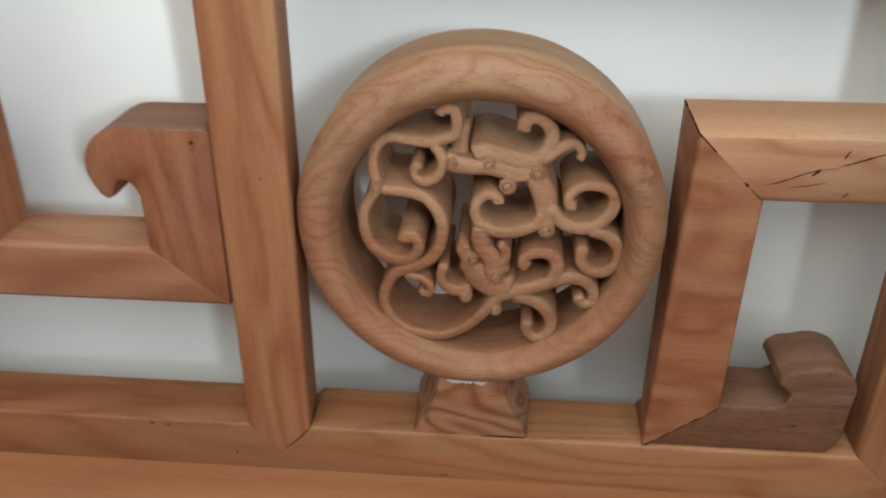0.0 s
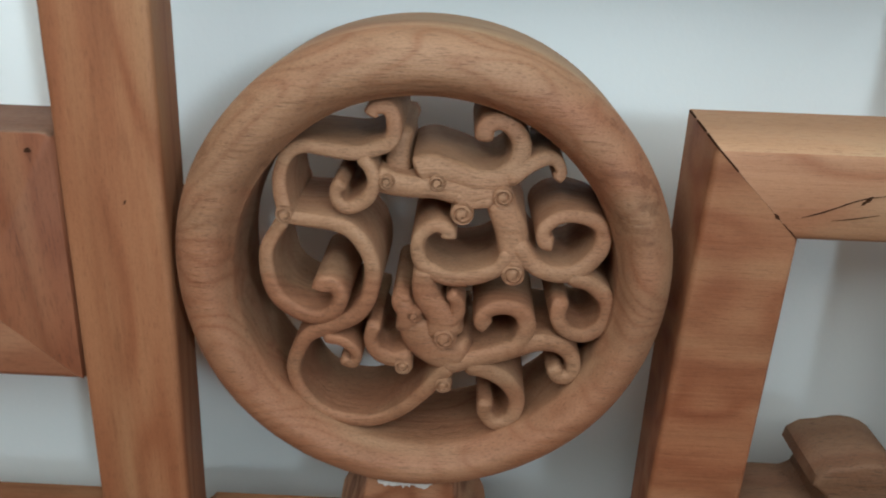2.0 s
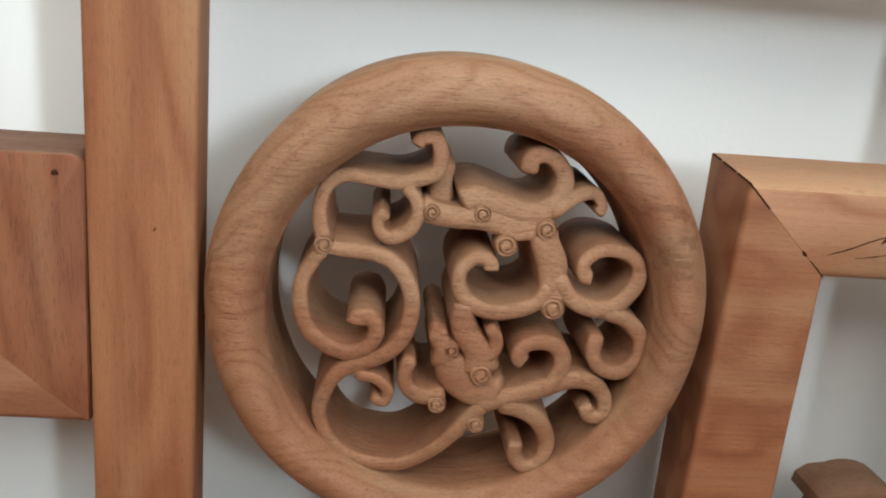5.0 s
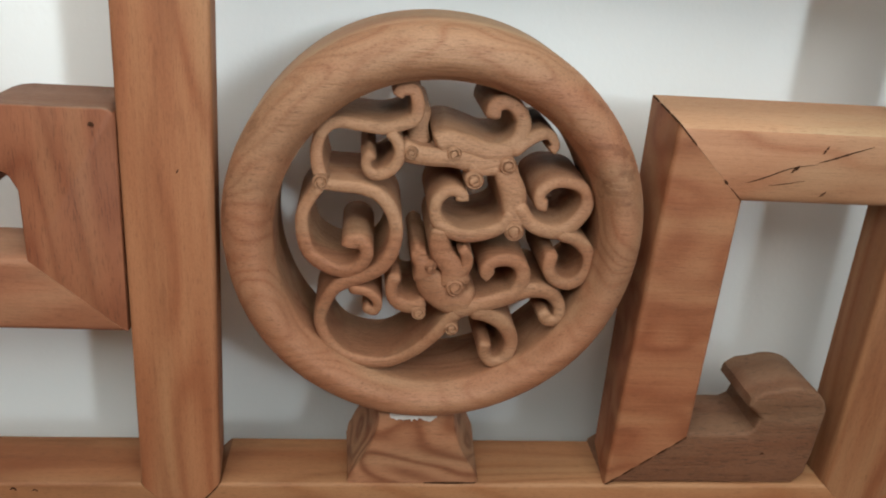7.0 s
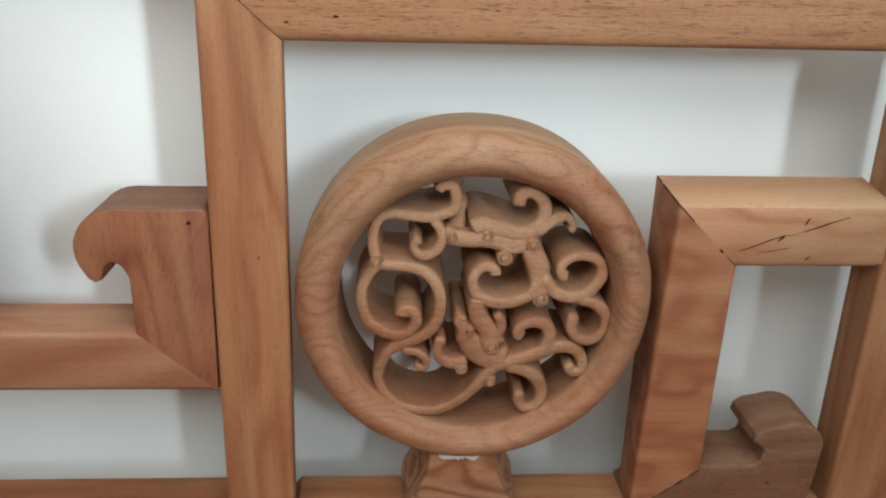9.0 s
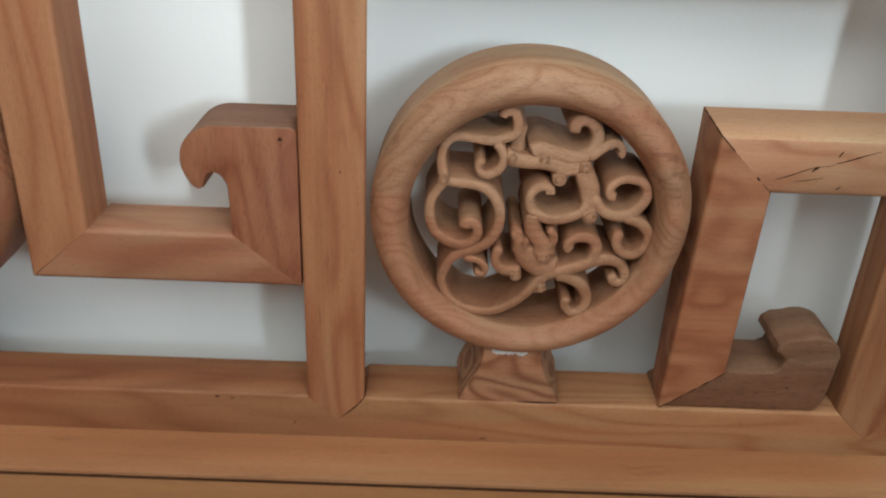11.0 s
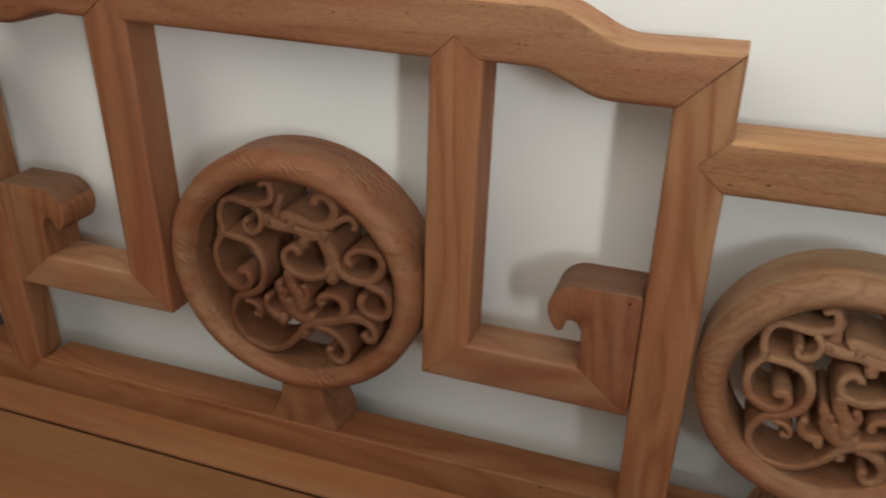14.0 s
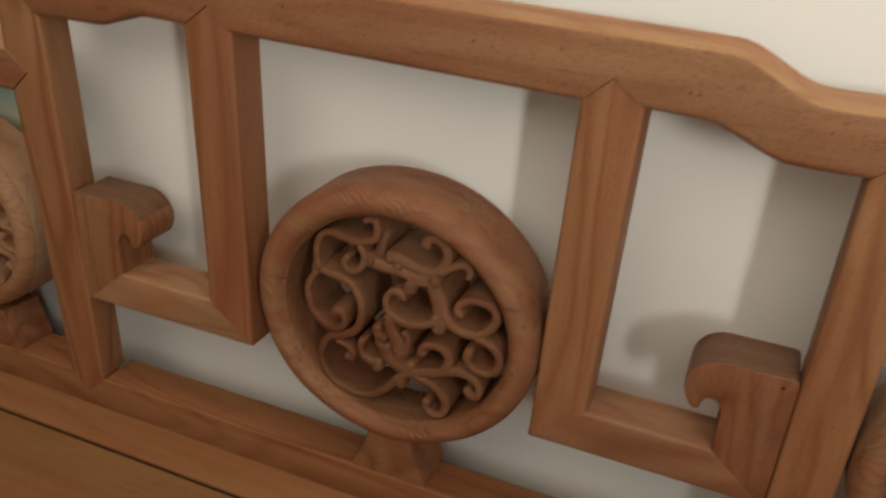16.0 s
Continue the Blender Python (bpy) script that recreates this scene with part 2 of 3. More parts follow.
ORANGE = plain("orange_paper", (0.90, 0.30, 0.07), 0.5)
FRAME_PAINT = plain("white_frame_paint", (0.75, 0.75, 0.74), 0.4)


# ---- helpers for meshes ----
def finish(bm, angle=38):
    bmesh.ops.remove_doubles(bm, verts=bm.verts, dist=0.00002)
    bmesh.ops.recalc_face_normals(bm, faces=bm.faces)
    for f in bm.faces:
        f.smooth = True
    lim = radians(angle)
    for e in bm.edges:
        e.smooth = not (len(e.link_faces) == 2 and e.calc_face_angle(0) > lim)


def part(name, bm, mat, parent, label="", origin=None, angle=38):
    finish(bm, angle)
    if origin is not None:
        bmesh.ops.translate(bm, verts=bm.verts, vec=-Vector(origin))
    me = bpy.data.meshes.new(name)
    bm.to_mesh(me)
    bm.free()
    me.materials.append(mat)
    ob = new(name, me)
    ob.parent = parent
    if origin is not None:
        ob.location = origin
    if label:
        tagged(ob, label)
    return ob


def board(poly, y0, y1, seams=(), r=0.003, rear_poly=None):
    """A bar seen from the front: an outline in x and z, from y0 (front) to y1 (back). Its arrises are
    rounded, but for the sides named in seams, which butt on another piece. rear_poly: the outline at the back, where it differs."""
    bm = bmesh.new()
    front = [bm.verts.new((x, y0, z)) for x, z in poly]
    back = [bm.verts.new((x, y1, z)) for x, z in rear_poly or poly]
    k = len(poly)
    bm.faces.new(front)
    bm.faces.new(back[::-1])
    long_edges, seam_edges = [], []
    for i in range(k):
        j = (i + 1) % k
        bm.faces.new((front[i], back[i], back[j], front[j]))
        for pair in ((front[i], front[j]), (back[i], back[j])):
            e = bm.edges.get(pair)
            (seam_edges if i in seams else long_edges).append(e)
    bmesh.ops.recalc_face_normals(bm, faces=bm.faces)
    if long_edges:
        fore = [e for e in long_edges if e.verts[0].co.y < (y0 + y1) / 2]
        rear = [e for e in long_edges if e not in fore]
        bmesh.ops.bevel(bm, geom=fore, offset=r, segments=3, profile=0.5, affect="EDGES", clamp_overlap=True)
        bmesh.ops.bevel(bm, geom=[e for e in rear if e.is_valid], offset=0.001, segments=1, profile=0.5, affect="EDGES", clamp_overlap=True)
    return bm


def block(x0, x1, y0, y1, z0, z1, bevel=0.0):
    bm = bmesh.new()
    bmesh.ops.create_cube(bm, size=1)
    bmesh.ops.scale(bm, verts=bm.verts, vec=(x1 - x0, y1 - y0, z1 - z0))
    bmesh.ops.translate(bm, verts=bm.verts, vec=((x0 + x1) / 2, (y0 + y1) / 2, (z0 + z1) / 2))
    if bevel:
        bmesh.ops.bevel(bm, geom=bm.edges[:], offset=bevel, segments=2, profile=0.5, affect="EDGES")
    return bm


def structure(name, bm, mat, label, category):
    ob = part(name, bm, mat, None)
    return tagged(ob, label, category, kind="structure")


def arc(cx, cz, rx, rz, a0, a1, n=8):
    return [(cx + rx * math.cos(radians(a0 + (a1 - a0) * i / n)), cz + rz * math.sin(radians(a0 + (a1 - a0) * i / n))) for i in range(n + 1)]


def smooth_line(points, per=6):
    """A line through the points, smoothed by Catmull and Rom's rule."""
    p = [Vector(q) for q in points]
    p = [p[0] * 2 - p[1]] + p + [p[-1] * 2 - p[-2]]
    out = []
    for i in range(1, len(p) - 2):
        a, b, c, d = p[i - 1:i + 3]
        for s in range(per):
            t = s / per
            out.append(0.5 * (2 * b + (c - a) * t + (2 * a - 5 * b + 4 * c - d) * t * t + (3 * b - a - 3 * c + d) * t ** 3))
    return out + [p[-2]]


# ---- the room ----
XL, XR, YS, H = -2.6, 1.60, -1.37, 2.8
structure("wall_north", block(XL, XR, WALL_Y, WALL_Y + 0.15, 0, H), PLASTER, "smooth white painted wall close behind the bench", "wall")
structure("wall_west", block(XL - 0.15, XL, YS - 0.15, WALL_Y + 0.15, 0, H), SIDE_PLASTER, "plain unseen side wall, kept dark beige to bounce little light", "wall")
structure("floor", block(XL - 0.15, XR + 0.15, YS - 0.15, WALL_Y + 0.15, -0.1, 0), FLOOR_MAT, "plain unseen floor, kept dark grey to bounce little light", "floor")
LID_GAP = (-1.10, 0.70, -0.75, -0.15)  # gap in the unseen ceiling for the added overhead light
lid = bmesh.new()
for x0, x1, y0, y1 in ((XL - 0.15, LID_GAP[0], YS - 0.15, WALL_Y + 0.15), (LID_GAP[1], XR + 0.15, YS - 0.15, WALL_Y + 0.15), (LID_GAP[0], LID_GAP[1], YS - 0.15, LID_GAP[2]), (LID_GAP[0], LID_GAP[1], LID_GAP[3], WALL_Y + 0.15)):
    bmesh.ops.create_cube(lid, size=1, matrix=Matrix.Translation(((x0 + x1) / 2, (y0 + y1) / 2, H + 0.05)) @ Matrix.Diagonal((x1 - x0, y1 - y0, 0.1, 1)))
structure("ceiling", lid, PLASTER, "plain white painted ceiling with a roof window", "ceiling")


def wall_with_openings(u0, u1, openings, place):
    """A wall pierced by openings (u0, u1, z0, z1); place() puts a stretch of it into the room."""
    us = sorted({u0, u1, *[v for o in openings for v in o[:2]]})
    zs = sorted({0.0, H, *[v for o in openings for v in o[2:]]})
    bm = bmesh.new()
    for a, b in zip(us, us[1:]):
        for z0, z1 in zip(zs, zs[1:]):
            if any(o[0] <= a and b <= o[1] and o[2] <= z0 and z1 <= o[3] for o in openings):
                continue
            q = place(a, b, z0, z1)
            me = bpy.data.meshes.new("stretch")
            q.to_mesh(me)
            q.free()
            bm.from_mesh(me)
            bpy.data.meshes.remove(me)
    return bm


def south(a, b, z0, z1, y0=YS - 0.15, y1=YS, bevel=0.0):
    return block(a, b, y0, y1, z0, z1, bevel)


def east(a, b, z0, z1, x0=XR, x1=XR + 0.15, bevel=0.0):
    return block(x0, x1, a, b, z0, z1, bevel)


SOUTH = ((0.64, 0.82, 0.92, 1.32), (-1.46, 0.96, 1.34, 2.46))
EAST = ((-1.30, -0.60, 0.58, 1.54),)
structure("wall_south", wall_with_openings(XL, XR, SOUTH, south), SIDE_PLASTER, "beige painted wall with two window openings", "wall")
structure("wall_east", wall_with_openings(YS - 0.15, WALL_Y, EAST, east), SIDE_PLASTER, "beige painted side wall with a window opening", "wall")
# all three windows are unseen; the last one only frames the added east light
for i, (a, b, z0, z1) in enumerate(SOUTH + EAST):
    win = tagged(new("window_%d" % (i + 1)), "white painted window frame in the wall", "window", kind="structure")
    w = 0.025
    for bar in ((a, a + w, z0, z1), (b - w, b, z0, z1), (a + w, b - w, z0, z0 + w), (a + w, b - w, z1 - w, z1)):
        bm = south(*bar, YS - 0.12, YS - 0.08, 0.003) if i < 2 else east(*bar, XR + 0.08, XR + 0.12, 0.003)
        part("window_frame", bm, FRAME_PAINT, win)

# ---- the bench ----
XC = -0.307            # middle of the bench
ZT = 0.500             # top of the lower back rail
D = 0.045              # depth of the back's bars
END_L, END_R = 0.334, 0.376
bench = tagged(new("wooden_bench"), "unvarnished carved wooden bench with an openwork back", "bench")
bench.location = (XC, 0, 0)
bench.empty_display_size = 0.1


def piece(name, bm, mat, label="", origin=None, parent=None):
    ob = part(name, bm, mat, None, label, origin)
    ob.parent = parent or bench
    ob.matrix_parent_inverse = Matrix.Translation(-(parent or bench).location)
    return ob


def far_half(x, z):
    """The far half of the back mirrors the near one, a little longer and leaning outwards."""
    x = 2 * XC - x
    out = min(1.0, max(0.0, (XC - 0.05 - x) / 0.06))
    return x - out * (0.0055 + 0.020 * max(0.0, -0.425 - x) + 0.030 * max(0.0, -0.45 - x) / 0.15 * min(1.0, max(0.0, z - 0.5))), z


def mirror_x(poly):
    return [far_half(x, z) for x, z in poly][::-1]


def mirror_seams(seams, k):
    return [(k - 2 - s) % k for s in seams]


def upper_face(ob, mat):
    """Gives the upward faces of the board a second material."""
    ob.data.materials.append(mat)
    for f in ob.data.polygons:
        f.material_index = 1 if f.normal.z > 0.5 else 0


def pair(name, poly, seams, mat, y0=0.0, y1=0.035, r=0.003, label="", lift=0.0, top=None, rear=None):
    """The piece on one half of the back and its mirror image on the other."""
    rear = rear or poly
    raised, raised_rear = ([(x, z + lift) for x, z in mirror_x(q)] for q in (poly, rear))
    for p, s, b in ((poly, seams, rear), (raised, mirror_seams(seams, len(poly)), raised_rear)):
        cx = sum(q[0] for q in p) / len(p)
        cz = sum(q[1] for q in p) / len(p)
        ob = piece(name, board(p, y0, y1, s, r, b), mat, label, (cx, (y0 + y1) / 2, cz))
        if top:
            upper_face(ob, top)


G = 0.0003  # open joints
# lower rail, notched for the pointed shoulders of the four posts
P0, P1 = -0.0222, 0.0165   # near post at its foot
P2, P3 = -0.0187, 0.0212   # and at its head
posts = [(far_half(END_R, ZT)[0], far_half(END_L, ZT)[0]), (far_half(P1, ZT)[0], far_half(P0, ZT)[0]), (P0, P1), (END_L, END_R)]
outline, seams = [(posts[0][0], 0.462), (posts[3][1], 0.462)], []
for a, b in posts[::-1]:
    outline += [(b + G, ZT), ((a + b) / 2, ZT - 0.0195 - G), (a - G, ZT)]
seams = [i for i in range(2, len(outline) - 1) if outline[i][1] < ZT - 0.01 or outline[i + 1][1] < ZT - 0.01]
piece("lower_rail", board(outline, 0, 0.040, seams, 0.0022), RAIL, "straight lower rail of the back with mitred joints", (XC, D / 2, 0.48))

# posts at both ends of the raised middle
TB, TT = 0.7705, 0.808
SHOULDER = 0.0125   # the far shoulder of the top rail stands higher
near_post = [((P0 + P1) / 2, ZT - 0.0195), (P1, ZT), (P3 - 0.0005, TB), (0.001, (TB + TT) / 2), (P3, TT), (P3 + 0.0003, 0.8615), (P2, 0.8235), (P0, ZT)]
far_post = [far_half(x, z) for x, z in near_post]
far_post[5:7] = [(x, z + SHOULDER) for x, z in far_post[5:7]]
for poly, seams in ((near_post, [0, 2, 3, 5, 7]), (far_post[::-1], mirror_seams([0, 2, 3, 5, 7], 8))):
    slim = [(x - 0.0035 if x > sum(q[0] for q in poly) / 8 + 0.01 else x + 0.001, z) for x, z in poly]
    piece("post", board(poly, 0, 0.033, seams, 0.003, slim), WOOD_Z, "upright post with pointed mitred ends", (sum(q[0] for q in poly) / 8, 0.016, 0.68))

# raised top rail with an ogee towards each end
def ogee(x0, z0, dx, dz):
    return [(x0 + dx * t, z0 + dz * (3 * t * t - 2 * t ** 3)) for t in [i / 10 for i in range(11)]]


near_top = [(P3 + 0.0003 - G, 0.8625), (-0.040, 0.8620)] + ogee(-0.046, 0.8622, -0.058, 0.0215)
far_top = [(far_post[5][0] + G, 0.8625 + SHOULDER), (-0.586, 0.8752)] + ogee(-0.580, 0.8755, 0.054, 0.0167)
near_low = [(P2 - G, 0.8240), (-0.052, 0.8240)] + ogee(-0.058, 0.8242, -0.056, 0.0178)
near_low += [(-0.1450, 0.8425), (-0.1655, 0.8425 + 0.0165), (-0.1842, 0.8415)]
far_low = [(far_post[6][0] + G, 0.8240 + SHOULDER), (-0.562, 0.8370)] + ogee(-0.557, 0.8373, 0.044, 0.0115)
far_low += [far_half(x, z + 0.0055) for x, z in near_low[-3:]]
top = near_top + far_top[::-1] + far_low + near_low[::-1]
tips = (near_low[-2], far_low[-2])
ts = [i for i in range(len(top)) if top[i] in tips or top[(i + 1) % len(top)] in tips or abs(top[i][1] - top[(i + 1) % len(top)][1]) > 0.03]
crest = piece("top_rail", board(top, -0.001, D, ts, 0.0048), CREST, "raised top rail with an ogee curve, top light painted on its upper edge", (XC, D / 2, 0.855))
# upward faces painted paler, as overhead light would make them
upper_face(crest, LIT_TOP)

# lower side rails of the top, pointed into the posts; upward faces painted as lit
side = [(P3 + G, TB), (END_R, TB), (END_R, TT), (P3 + G, TT), (0.0015, (TB + TT) / 2)]
pair("side_top_rail", side, [3, 4], CREST, -0.001, D, 0.0055, "rounded low top rail, top light painted on its upper edge", 0.0, LIT_TOP)
pair("end_post", [((END_L + END_R) / 2, ZT - 0.0195), (END_R, ZT), (END_R, TB - G), (END_L, TB - G), (END_L, ZT)], [0, 2, 4], WOOD_Z, y1=0.029, label="upright end post of the bench back")

# hanging L with a curled end, on both sides of the large medallion
V3L, V3R, HB, HT = -0.1892, -0.1497, 0.5845, 0.6185
pair("hanging_bar", [(V3L, HB), (V3R, HT), (-0.1450, 0.8425 - G), (-0.1655, 0.8585), (-0.1842, 0.8415 - G)], [0, 2, 3], ROSE_Z, label="reddish upright bar hanging from the top rail", lift=0.0055)
HKL, HKR = -0.0625, P0 + 0.0004
pair("cross_bar", [(V3L + G, HB - G), (HKR - G, HB - G), (HKL, HT), (V3R, HT)], [1, 3], BLOND, y1=0.040, label="short level bar with mitred ends", lift=0.0045)
hook = [(HKR - G, HB), (P0 + 0.0016 - G, 0.6835)] + arc(-0.0249, 0.6835, 0.004, 0.004, 0, 90, 3)
hook += arc(-0.0665, 0.6655, 0.0225, 0.0220, 90, 205, 9)
hook += [(-0.0835, 0.6500), (-0.0800, 0.6475), (-0.0765, 0.6490), (-0.0755, 0.6535)] + arc(-0.0700, 0.6540, 0.0052, 0.0045, 170, 20, 5) + [(HKL, 0.6500), (HKL, HT)]
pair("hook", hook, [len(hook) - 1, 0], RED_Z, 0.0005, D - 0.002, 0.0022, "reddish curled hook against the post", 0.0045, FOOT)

# arch beside each small medallion, with a curled foot
V1L, V1R, H1B, H1T = 0.2120, 0.2525, 0.6572, 0.6925
pair("arch_upright", [(V1L, ZT), (V1R, 0.5310), (0.2548, H1B), (0.2192, H1T)], [0, 2], FIGURED, y1=0.036, r=0.0022, label="reddish upright bar with wavy grain",
     rear=[(0.2160, ZT), (V1R, 0.5310), (0.2548, H1B), (0.2172, 0.6980)])
# the crossbar's upward faces get a paler colour in place of light from above
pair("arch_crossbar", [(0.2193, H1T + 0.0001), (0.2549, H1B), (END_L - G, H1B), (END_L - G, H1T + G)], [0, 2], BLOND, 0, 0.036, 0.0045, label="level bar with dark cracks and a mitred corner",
     rear=[(0.2173, 0.6981), (0.2549, H1B), (END_L - G, H1B), (END_L - G, 0.6981)], top=PALE_TAN)
foot = [(V1L + 0.001, ZT), (0.316, ZT), (0.3215, 0.506), (0.3235, 0.520), (0.3245, 0.538)] + arc(0.3060, 0.5440, 0.0190, 0.0150, -5, 120, 8)
foot += [(0.2890, 0.5560), (0.2835, 0.5520), (0.2825, 0.5470), (0.2865, 0.5440), (0.2905, 0.5400), (0.2885, 0.5335), (0.2840, 0.5310), (V1R + G, 0.5310)]
pair("curled_foot", foot, [len(foot) - 1], FOOT, 0.002, D - 0.004, 0.002, label="dull brown curled foot piece on the lower rail")


# ---- medallions ----
def ring_mesh(ro, k, hole):
    """A turned ring: domed on the front, straight on the back and inside, its hole cut a little off the centre."""
    ri, b = hole * k, 0.0430
    prof = [(0.05, b), (0.03, b - 0.003), (0, 0.020), (0, 0.0060), (0.006, 0.0010), (0.02, -0.0018)]
    for v in (0.045, 0.08, 0.13, 0.19, 0.25, 0.32, 0.39, 0.46, 0.54, 0.62, 0.70, 0.77, 0.83, 0.875, 0.91, 0.94, 0.965, 0.985):
        u = (v - 0.42) / (0.425 if v < 0.42 else 0.588)
        prof.append((v, 0.0045 - 0.0150 * (1 - abs(u) ** (1.9 if v < 0.42 else 2.2)) ** (0.5 if v < 0.42 else 0.56)))
    prof += [(1, 0.0060), (1, 0.016), (0.992, b - 0.002), (0.90, b)]
    bm, n, rows = bmesh.new(), 128, []
    for i in range(n):
        a = 2 * math.pi * i / n
        wob = 1 + 0.0035 * math.sin(3 * a + 1) + 0.002 * math.sin(7 * a)
        row = []
        for v, y in prof:
            r = (ri + v * (ro - ri)) * wob
            row.append(bm.verts.new((r * math.cos(a) + 0.0010 * (1 - v) * k, y, 0.992 * r * math.sin(a) - 0.0026 * (1 - v) * k)))
        rows.append(row)
    m = len(prof)
    for i in range(n):
        for j in range(m):
            bm.faces.new((rows[i][j], rows[(i + 1) % n][j], rows[(i + 1) % n][(j + 1) % m], rows[i][(j + 1) % m]))
    return bm


def swell(x, z):
    """How far the carving rises towards its middle."""
    return 0.0085 * max(0.0, 1 - (x * x + z * z) / 0.0046)


def scroll_mesh(points, width, w0, w1, k, depth, curl, low):
    """A carved ribbon on edge: it follows a line in the face of the medallion and runs back into it."""
    line = smooth_line([(x * 0.001 * k, z * 0.001 * k) for x, z in points], 7)
    n = len(line)
    bm, rows = bmesh.new(), []
    w = width * 0.00128 * (k if k < 1.1 else 1.04)
    shape = [(-0.56, 1.0), (-0.5, 0.34)] + [(-0.5 * math.cos(math.pi * q / 8), 0.32 * (1 - math.sin(math.pi * q / 8) ** 0.8)) for q in range(1, 8)] + [(0.5, 0.34), (0.56, 1.0)]
    for i, c in enumerate(line):
        t = line[min(i + 1, n - 1)] - line[max(i - 1, 0)]
        t.normalize()
        s = Vector((-t.y, t.x))
        f = i / (n - 1)
        g = w * (w0 + (w1 - w0) * f) * (1 + 0.06 * math.sin(9 * f + width))
        if curl:
            g *= 1 + 0.12 * max(0.0, (f - 0.82) / 0.18) ** 1.3
        tip = min(i, n - 1 - i)
        g, sink = g * (0.62, 0.90, 1.0)[min(tip, 2)], w * (0.34, 0.10, 0.0)[min(tip, 2)]
        row = []
        for u, v in shape:
            y = 0.0004 + low + sink + (v * w * (w0 + (w1 - w0) * f) if v < 0.9 else depth) + 0.0004 * math.sin(7 * f + width)
            q = c + s * (u * g)
            rise = swell(q.x / k, q.y / k)
            row.append(bm.verts.new((q.x, y - rise if v < 0.9 else y, q.y + 0.36 * rise)))
        rows.append(row)
    for a, b in zip(rows, rows[1:]):
        for j in range(len(shape) - 1):
            bm.faces.new((a[j], a[j + 1], b[j + 1], b[j]))
        bm.faces.new((a[-1], a[0], b[0], b[-1]))
    bm.faces.new(rows[0])
    bm.faces.new(rows[-1][::-1])
    return bm


def boss_mesh(x, z, r, k):
    """A small round knob with a spiral cut round it."""
    bm, n = bmesh.new(), 26
    prof = ((1.0, 0.010), (1.0, 0.0008), (0.94, -0.0004), (0.86, -0.0008), (0.78, -0.0010), (0.69, -0.0011), (0.60, -0.0012), (0.51, -0.0012), (0.42, -0.0013), (0.33, -0.0013), (0.24, -0.0013), (0.14, -0.0013))
    rows, rise = [], swell(x * 0.001, z * 0.001)
    for i in range(n):
        a, turn = 2 * math.pi * i / n, (i / n + 0.3) % 1.0
        row = []
        for q, y in prof:
            if q < 0.9:
                y += 0.0013 * sum(math.exp(-((q - g) / 0.085) ** 2) for g in (0.30 + 0.40 * turn, 0.70 + 0.40 * turn))
            row.append(bm.verts.new((x * 0.001 * k + q * r * 0.001 * k * math.cos(a), y - rise, (z * 0.001 + 0.36 * rise) * k + q * r * 0.001 * k * math.sin(a))))
        rows.append(row)
    for i in range(n):
        for j in range(len(prof) - 1):
            bm.faces.new((rows[i][j], rows[(i + 1) % n][j], rows[(i + 1) % n][j + 1], rows[i][j + 1]))
    bm.faces.new([r_[-1] for r_ in rows])
    return bm


